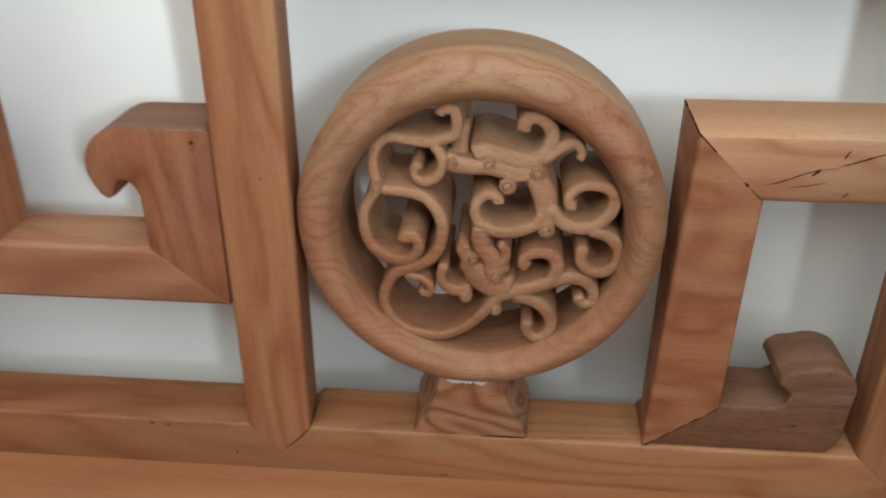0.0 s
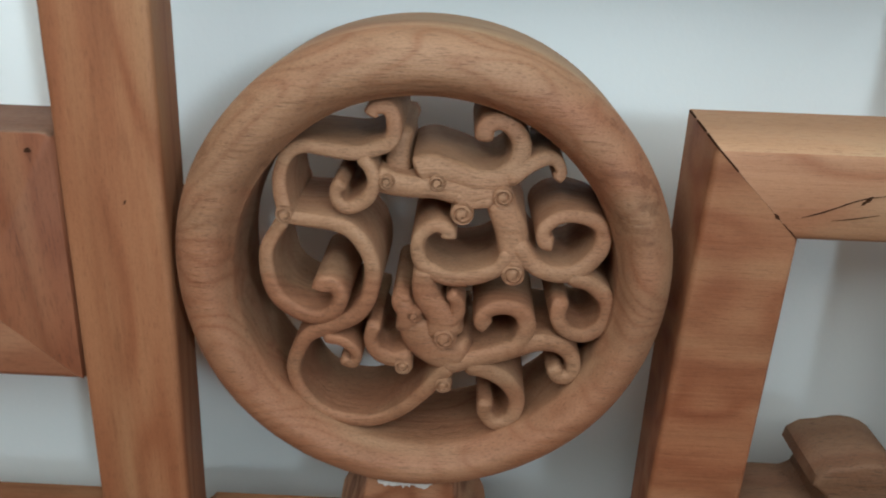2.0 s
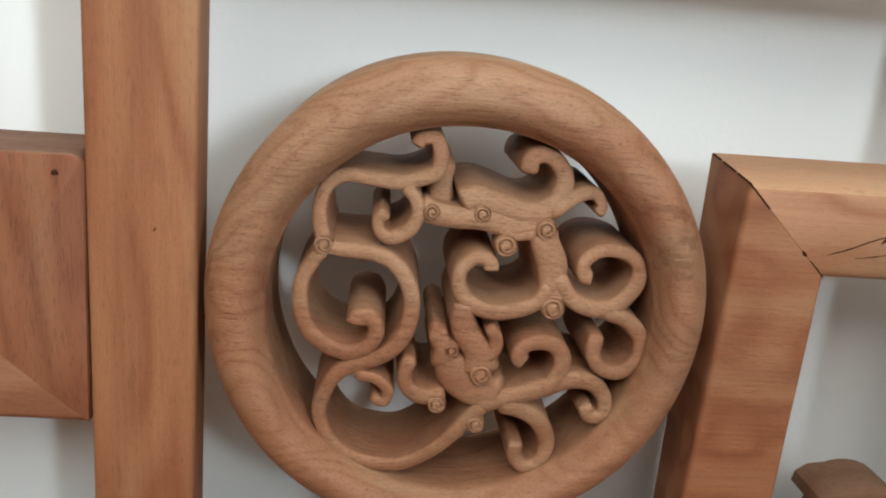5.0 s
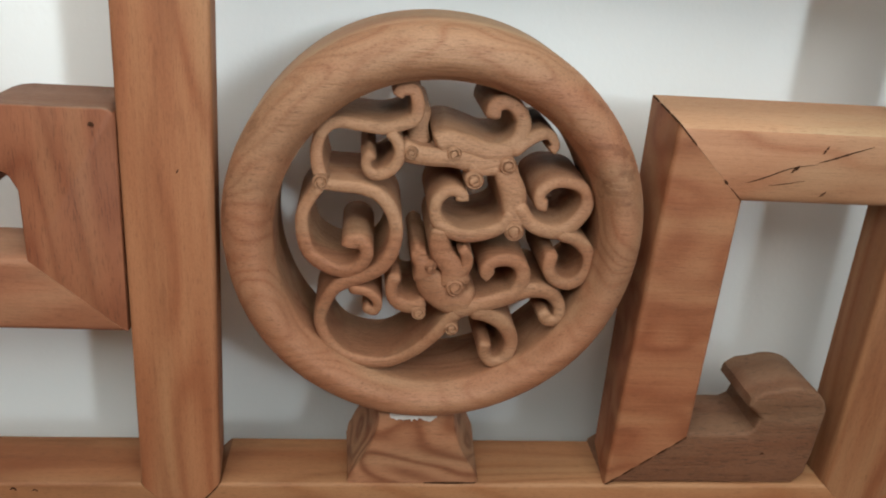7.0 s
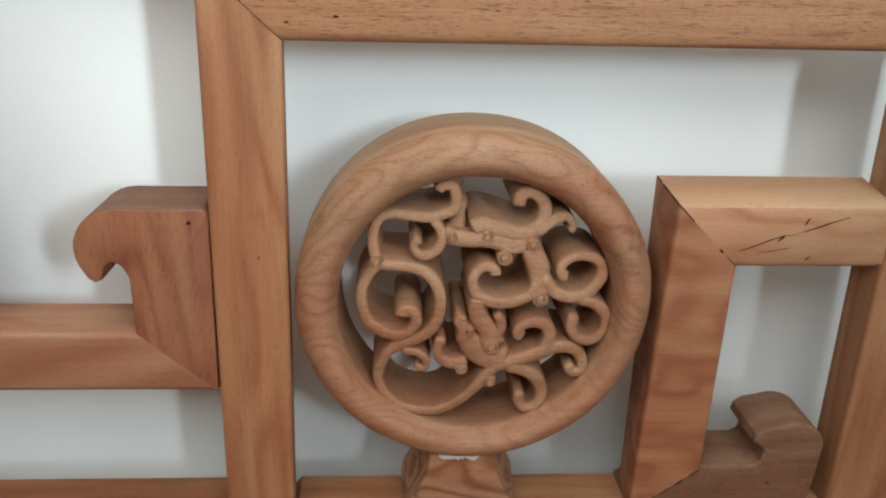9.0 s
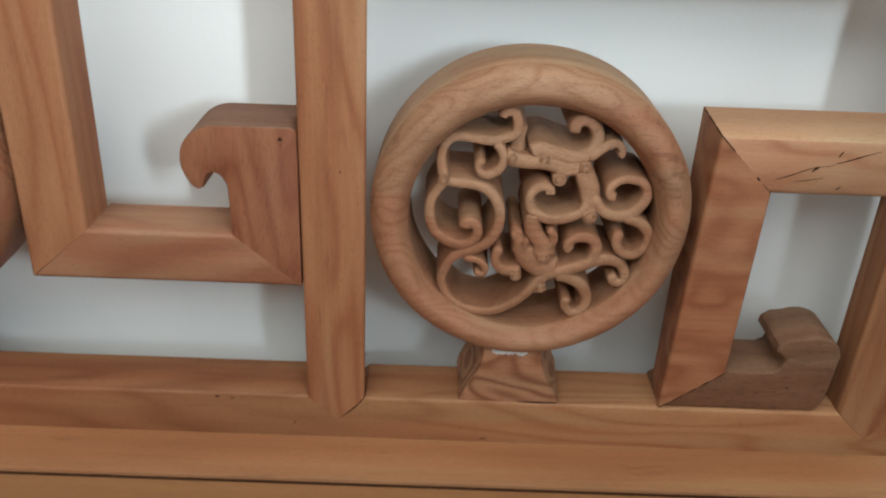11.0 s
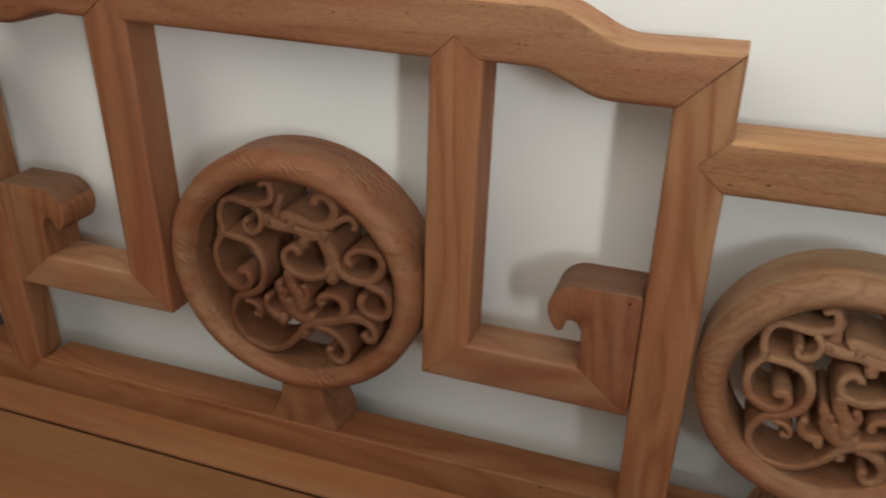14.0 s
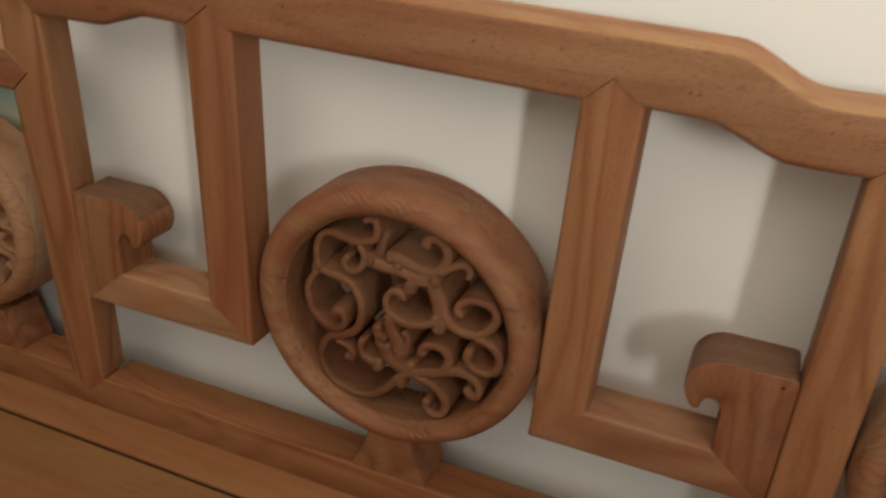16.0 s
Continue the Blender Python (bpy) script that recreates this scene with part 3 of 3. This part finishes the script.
def medallion(cx, cz, ro, k, label, mat, carved, rim=None):
    ring = piece("medallion", ring_mesh(ro, k, 0.0765 if k > 1.1 else 0.0729), mat, label)
    ring.location = (cx, 0, cz)
    if rim:  # the rim is paler than the domed front
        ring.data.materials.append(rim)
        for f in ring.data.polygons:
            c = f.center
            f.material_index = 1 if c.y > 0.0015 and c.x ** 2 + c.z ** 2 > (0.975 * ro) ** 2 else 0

    def scroll(points, width, w0=1.0, w1=1.0, low=0.0):
        part("scroll", scroll_mesh(points, width, w0, w1, k, 0.0405, w1 != 1, low), carved, ring, angle=70)

    def boss(x, z, r):
        part("boss", boss_mesh(x, z, r, k), carved, ring)

    scroll(((-20, 61), (-18, 64), (-13, 64), (-11, 58), (-12, 52), (-17, 49), (-25, 47), (-35, 48), (-44, 49), (-50, 46), (-53, 39), (-53, 31), (-51, 23)), 4.4, 1.0, 1.0)
    scroll(((-51, 22), (-44, 21), (-34, 20), (-26, 17), (-20, 9), (-18, 0), (-20, -11), (-25, -18), (-34, -23), (-43, -27), (-48, -34), (-51, -44), (-48, -54), (-41, -62), (-30, -66), (-18, -66), (-7, -60), (2, -51), (8, -43), (13, -38)), 4.7, 1, 1)
    scroll(((-51, 21), (-55, 16), (-59, 8), (-59, -2), (-56, -11), (-49, -17), (-41, -19.5), (-34, -17), (-30.5, -11), (-32.5, -5.5), (-37, -5), (-38, -8)), 4.4, 1, 1.25)
    scroll(((-23, 46), (-19, 41), (-18, 35), (-21, 29), (-27, 26), (-31, 28), (-32, 33), (-29, 36)), 4.1, 1, .9)
    scroll(((-18, 38), (-12, 36), (-4, 35), (6, 35), (16, 33), (29, 33)), 7.1, 1, 1)
    scroll(((-3, 41), (2, 43), (10, 41), (19, 38), (27, 39), (33, 44), (35, 52), (32, 58), (27, 61), (22, 59), (21, 53)), 5.1, 1.6, .9)
    scroll(((30, 38), (38, 45), (44, 48), (48, 47), (50, 43), (48, 40)), 3.8, 1.3, .8)
    scroll(((28, 32), (30, 26), (33, 19), (34, 11), (36, 4)), 9.6, 1, .9)
    scroll(((33, 12), (28, 4), (18, 0), (9, 0), (1, 4.5), (-1.5, 11), (0, 17), (5, 20.5), (9.5, 19), (10, 15.5)), 4.7, 1, .85)
    scroll(((11, 33), (17, 30), (26, 31)), 3.8, 1, 1)
    scroll(((35, 16), (41, 7), (50, 3), (59, 4), (66, 11), (68, 18), (65, 24), (57, 26.5), (50, 25.5), (45, 21), (45.5, 16), (49, 15.5)), 4.7, 1.2, .85)
    scroll(((55, 2), (65, -1), (72, -8), (72, -17), (65, -23), (57, -21), (53, -15), (54, -7)), 5.1, 1, .9)
    scroll(((8, -39), (21, -35), (34, -31), (45, -27), (55, -28), (61, -34), (61, -41), (56, -42), (53, -37)), 4.7, 1.4, .9)
    scroll(((34, -32), (39, -27), (41.5, -20), (39, -14), (33, -11.5), (26, -13), (23.5, -17.5), (26.5, -20)), 4.7, 1.2, .95)
    scroll(((18, -38), (27, -40), (35, -45), (40, -54), (38, -63), (31.5, -65.5), (27, -60), (27.5, -54)), 4.7, 1.25, .9)
    scroll(((-3, -18), (0, -27), (7, -33), (20, -35)), 11.5, .8, .95)
    scroll(((-3, -34), (-11, -36), (-17, -33), (-19, -27), (-17, -20)), 4.4, 1.2, .9)
    scroll(((-38, -28), (-30, -29), (-25, -34), (-26, -39), (-31, -37)), 3.5, 1, .9)
    scroll(((1, 3), (1, -3), (3, -10), (8, -17), (10, -26)), 5.2, 1, 2.1)
    scroll(((11, -6), (14, -10), (14, -16), (9, -21)), 3.8, 1, 1.2)
    scroll(((-6, -7.5), (-7.5, -11), (-5, -16), (-4, -24)), 6.2, .7, 1.2)
    scroll(((2, -30), (10, -32), (20, -32)), 10.5, 0.9, .8)
    scroll(((-9, 56), (-10, 46), (-9, 37)), 7.0, 1.0, 1.0, 0.007)
    boss(-51, 23, 3.8)
    boss(14.5, 26, 4.3)
    boss(29, 33, 3.9)
    boss(34.3, 3, 4.5)
    boss(9.9, -25, 4.5)
    boss(-6, -38, 3.6)
    boss(9.9, -46, 3.5)
    boss(5.2, 37.3, 3.2)
    boss(-13, 37, 3.0)
    boss(-2, -15.5, 2.8)
    return ring


def pedestal(cx, cz_top, wb, wt, glue, mat):
    """A small stand with hollowed flanks between rail and medallion."""
    z0, z1 = ZT, cz_top
    right = [(wb, z0), (wb - 0.0005, z0 + 0.004)]
    right += [(wt + (wb - wt) * (1 - t) ** 1.9, z0 + 0.004 + (z1 - z0 - 0.004) * t) for t in [i / 6 for i in range(1, 7)]]
    poly = [(cx + x, z) for x, z in right] + [(cx - x, z) for x, z in right[::-1]]
    right = [(x + 0.0055 * min(1.0, max(0.0, (z - z0) / 0.012)), z) for x, z in right]
    wide = [(cx + x, z) for x, z in right] + [(cx - x, z) for x, z in right[::-1]]
    ob = piece("pedestal", board(poly, 0.0015, D - 0.004, [len(poly) - 1], 0.0012, wide), mat, "small flared pedestal with curved grain under the medallion", (cx, D / 2, (z0 + z1) / 2))
    if glue:
        bm, rnd, cols = bmesh.new(), random.Random(4), []
        for i in range(25):
            x, low = cx - 0.0135 + 0.023 * i / 24, 0.0012 + 0.0034 * rnd.random()
            low *= min(1.0, 0.25 + i / 4, 0.25 + (24 - i) / 4)
            ring_ = [(0.003, z1 + 0.0006), (0.0004 - 0.0008 * rnd.random(), z1 - 0.0001), (-0.0006 * rnd.random(), z1 - low * 0.6), (0.003, z1 - low)]
            cols.append([bm.verts.new((x + 0.0004 * rnd.random(), y, z)) for y, z in ring_])
        for a, b in zip(cols, cols[1:]):
            for q in range(4):
                bm.faces.new((a[q], a[(q + 1) % 4], b[(q + 1) % 4], b[q]))
        bm.faces.new(cols[0])
        bm.faces.new(cols[-1][::-1])
        blob = part("glue", bm, GLUE, None, "smear of dried white glue")
        blob.parent = ob
        blob.matrix_parent_inverse = Matrix.Translation(-Vector((cx, D / 2, (z0 + z1) / 2)))
    return ob


R1, R2 = 0.0950, 0.1155
medallion(0.1155, 0.6366, R1, 1.0, "small round openwork medallion with carved scrolls", RING, CARVED, PALE_TAN)
medallion(far_half(0.1155, 0.6366)[0] - 0.004, 0.6366, R1, 1.0, "small round openwork medallion with carved scrolls", RING, CARVED, PALE_TAN)
oval = medallion(XC + 0.0025, 0.6520, R2, 1.2, "large slightly oval openwork medallion with carved scrolls", RING_ROUGH, CARVED_RED)
oval.scale.z = 0.947
for ob in oval.children:
    ob.scale.z, ob.location.z = 1.05, 0.0015
pedestal(0.1125, 0.5410, 0.0335, 0.0185, True, PEDESTAL)
pedestal(far_half(0.1125, ZT)[0], 0.5410, 0.0335, 0.0185, False, DEEP)
pedestal(XC + 0.004, 0.5435, 0.0335, 0.0190, False, DEEP)

# ---- seat ----
SZ, GY = 0.466, -0.0438
X0, X1 = 2 * XC - END_R - 0.02, END_R + 0.02
piece("seat_frame", block(X0, X1, GY + 0.0022, 0.046, SZ - 0.04, SZ, 0.0006), FRAME_X, "broad seat frame board along the back", (XC, 0, SZ - 0.02))
piece("seat_panel", block(X0, X1, -0.50, GY - 0.0022, SZ - 0.03, SZ - 0.0004, 0.0006), SEAT_X, "pale wooden seat panel behind a dark open joint", (XC, -0.27, SZ - 0.02))
# dark strip high in the joint, painting the shade of the gap
piece("groove_bed", block(X0 + 0.002, X1 - 0.002, GY - 0.0020, GY + 0.0020, SZ - 0.044, SZ - 0.0022), DARK, "dark strip set in the open joint as its shade", (XC, GY, SZ - 0.03))
piece("apron", block(X0, X1, -0.53, -0.5005, SZ - 0.09, SZ, 0.004), WOOD_X, "", (XC, -0.515, SZ - 0.045))
for lx in (X0 + 0.03, X1 - 0.03):
    for ly in (-0.485, 0.015):
        piece("leg", block(lx - 0.025, lx + 0.025, ly - 0.022, ly + 0.022, 0, SZ - 0.0445, 0.003), WOOD_Z, "", (lx, ly, 0.2))

# ---- small things ----
tag = part("price_tag", block(-0.013, 0.013, -0.004, 0.004, 0, 0.0006), ORANGE, None)
tag.location = (-0.432, 0.026, 0.8911)
tagged(tag, "small orange paper sticker on the top rail", "sticker")




def sliver(points, width):
    """A thin crack or dent on the front of a bar, tapered at both ends."""
    line = smooth_line(points, 5)
    bm, rows, n = bmesh.new(), [], len(line)
    rnd = random.Random(len(points) + int(points[0][0] * 1e4))
    for i, c in enumerate(line):
        t = line[min(i + 1, n - 1)] - line[max(i - 1, 0)]
        t.normalize()
        g = 0.62 * width * (math.sin(math.pi * (i + 0.35) / (n - 0.3)) * (0.55 + 0.9 * rnd.random()) + 0.12)
        q = Vector((-t.y, t.x)) * g * 0.5
        rows.append([bm.verts.new((p.x, y, p.y)) for p, y in ((c + q, 0.0012), (c + q * 0.9, -0.0003), (c - q * 0.9, -0.0003), (c - q, 0.0012))])
    for a, b in zip(rows, rows[1:]):
        for j in range(3):
            bm.faces.new((a[j], a[j + 1], b[j + 1], b[j]))
    return bm


def seam_line(owner, ends, width):
    """A short dark opening along a joint, between two points of the surface."""
    bm = bmesh.new()
    (x0, y0, z0), (x1, y1, z1) = ends
    for x, y, z in ends:
        for dx, dz, out in ((-0.5, -0.4, 0.0), (0.0, 0.0, 0.0006), (0.5, 0.4, 0.0)):
            bm.verts.new((x + dx * width, y - out * 0.7, z + dz * width + out * 0.7))
    v = list(bm.verts)
    for i in range(2):
        bm.faces.new((v[i], v[i + 1], v[i + 4], v[i + 3]))
    bm.faces.new((v[0], v[3], v[5], v[2]))
    ob = part("open_joint", bm, DARK, None)
    ob.parent = owner
    ob.matrix_parent_inverse = Matrix.Translation(-owner.location)


def find(name, x):
    """The part of that name whose place along the bench is nearest to x."""
    return min((o for o in bench.children if o.name.split(".")[0] == name), key=lambda o: abs(o.location.x - x))


def mark(owner, points, width, name="crack", lift=0.0):
    ob = part(name, sliver(points, width), DARK, None)
    ob.location.y = -lift
    ob.parent = owner
    ob.matrix_parent_inverse = Matrix.Translation(-owner.location)


cross = find("arch_crossbar", 0.28)
mark(cross, ((0.254, 0.6668), (0.262, 0.6695), (0.274, 0.6745), (0.286, 0.6768)), 0.0008)
mark(cross, ((0.286, 0.6775), (0.294, 0.6800), (0.302, 0.6830), (0.311, 0.6860)), 0.0011)
mark(cross, ((0.2745, 0.6725), (0.2765, 0.6745), (0.2780, 0.6760)), 0.0022)
mark(cross, ((0.2875, 0.6815), (0.2885, 0.6835), (0.2898, 0.6855)), 0.0013)
mark(cross, ((0.2905, 0.6618), (0.2920, 0.6630), (0.2932, 0.6642)), 0.0012)
mark(cross, ((0.265, 0.6660), (0.273, 0.6672), (0.282, 0.6690)), 0.0005)
rail = find("lower_rail", XC)
mark(rail, ((-0.0840, 0.4965), (-0.0825, 0.4975), (-0.0810, 0.4960)), 0.0016, "dent")
mark(rail, ((-0.0735, 0.4960), (-0.0725, 0.4966), (-0.0710, 0.4956)), 0.0011, "dent")
mark(rail, ((-0.0315, 0.4795), (-0.0312, 0.4775), (-0.0318, 0.4755)), 0.0008, "dent")
mark(rail, ((0.0945, 0.4685), (0.0970, 0.4692), (0.0995, 0.4690)), 0.0007, "dent")
bar = find("arch_upright", 0.23)
for u0, u1 in ((0.06, 0.28), (0.34, 0.66), (0.70, 0.98)):
    seam_line(bar, [(0.2172 + 0.0020 * u, 0.036 * (1 - u), 0.6980 - 0.0055 * u) for u in (u0, u1)], 0.0007)
seam_line(bar, [(0.2190, 0.0, 0.6927), (0.2285, 0.0, 0.6832)], 0.0006)
mark(bar, ((0.2440, 0.6680), (0.2452, 0.6668), (0.2462, 0.6658)), 0.0018, "open_joint")
mark(bar, ((0.2480, 0.6642), (0.2515, 0.6608), (0.2545, 0.6576)), 0.0007, "open_joint")
for k_ in range(5):
    x_ = V1L + 0.001 + 0.0405 * k_ / 5
    mark(bar, ((x_, ZT + 0.0007 + 0.0062 * k_), (x_ + 0.003, ZT + 0.0030 + 0.0062 * k_), (x_ + 0.0062, ZT + 0.0055 + 0.0062 * k_)), 0.0011, "open_joint")
block_ = find("pedestal", 0.1125)
mark(block_, ((0.118, ZT + 0.0003), (0.132, ZT + 0.0003), (0.145, ZT + 0.0004)), 0.0012, "open_joint", -0.0012)
mark(find("post", 0.0), ((P1 - 0.001, ZT - 0.0008), (0.0100, ZT - 0.0075), (0.0010, ZT - 0.0165)), 0.0009, "open_joint")
mark(find("hanging_bar", -0.455), ((-0.4735, 0.8495), (-0.4675, 0.8560), (-0.4600, 0.8635)), 0.0011, "open_joint")
peg = find("hook", -0.05)
mark(peg, ((-0.0312, 0.6800), (-0.0300, 0.6806), (-0.0288, 0.6800)), 0.0024, "nail_hole")
rail = find("top_rail", XC)
for x, z in ((-0.121, 0.857), (-0.199, 0.871), (-0.116, 0.8565), (-0.043, 0.847), (-0.255, 0.868), (-0.330, 0.861), (-0.392, 0.872)):
    mark(rail, ((x - 0.0010, z), (x, z + 0.0003), (x + 0.0010, z - 0.0002)), 0.0011, "dent", 0.001)
rail = find("side_top_rail", 0.2)
for x, z, w in ((0.046, 0.782, 0.0022), (0.023, 0.779, 0.0014), (0.121, 0.786, 0.0009), (0.163, 0.791, 0.0008)):
    mark(rail, ((x - 0.0014, z), (x, z + 0.0005), (x + 0.0014, z)), w, "dent", 0.001)
mark(find("post", 0.0), ((0.0035, 0.6610), (0.0040, 0.6620), (0.0045, 0.6628)), 0.0010, "dent")
mark(find("curled_foot", 0.28), ((0.2940, 0.5188), (0.2952, 0.5193), (0.2964, 0.5187)), 0.0014, "dent", -0.002)

# a picture on the wall, seen past the far post
m_, n_, l_, b_ = material("faded_print")
tc_, sep_ = n_.new("ShaderNodeTexCoord"), n_.new("ShaderNodeSeparateXYZ")
noise_ = n_.new("ShaderNodeTexNoise")
noise_.inputs["Scale"].default_value = 9
l_.new(tc_.outputs["Object"], sep_.inputs[0])
l_.new(tc_.outputs["Object"], noise_.inputs["Vector"])
mad_ = n_.new("ShaderNodeMath")
mad_.operation = "MULTIPLY_ADD"
mad_.inputs[1].default_value = 0.10
l_.new(noise_.outputs["Fac"], mad_.inputs[0])
l_.new(sep_.outputs["Z"], mad_.inputs[2])
cr_ = ramp(n_, [(0.18, (0.46, 0.42, 0.26)), (0.235, (0.34, 0.42, 0.36)), (0.30, (0.17, 0.36, 0.40))])
l_.new(mad_.outputs[0], cr_.inputs["Fac"])
l_.new(cr_.outputs["Color"], b_.inputs["Base Color"])
b_.inputs["Roughness"].default_value = 0.45
poster = part("poster", block(-0.26, 0.26, -0.0015, 0.0015, 0, 0.262, 0.0005), m_, None)
poster.location = (-0.985, WALL_Y - 0.0016, 0.535)
tagged(poster, "faded blue and pale yellow print on the white wall", "poster")
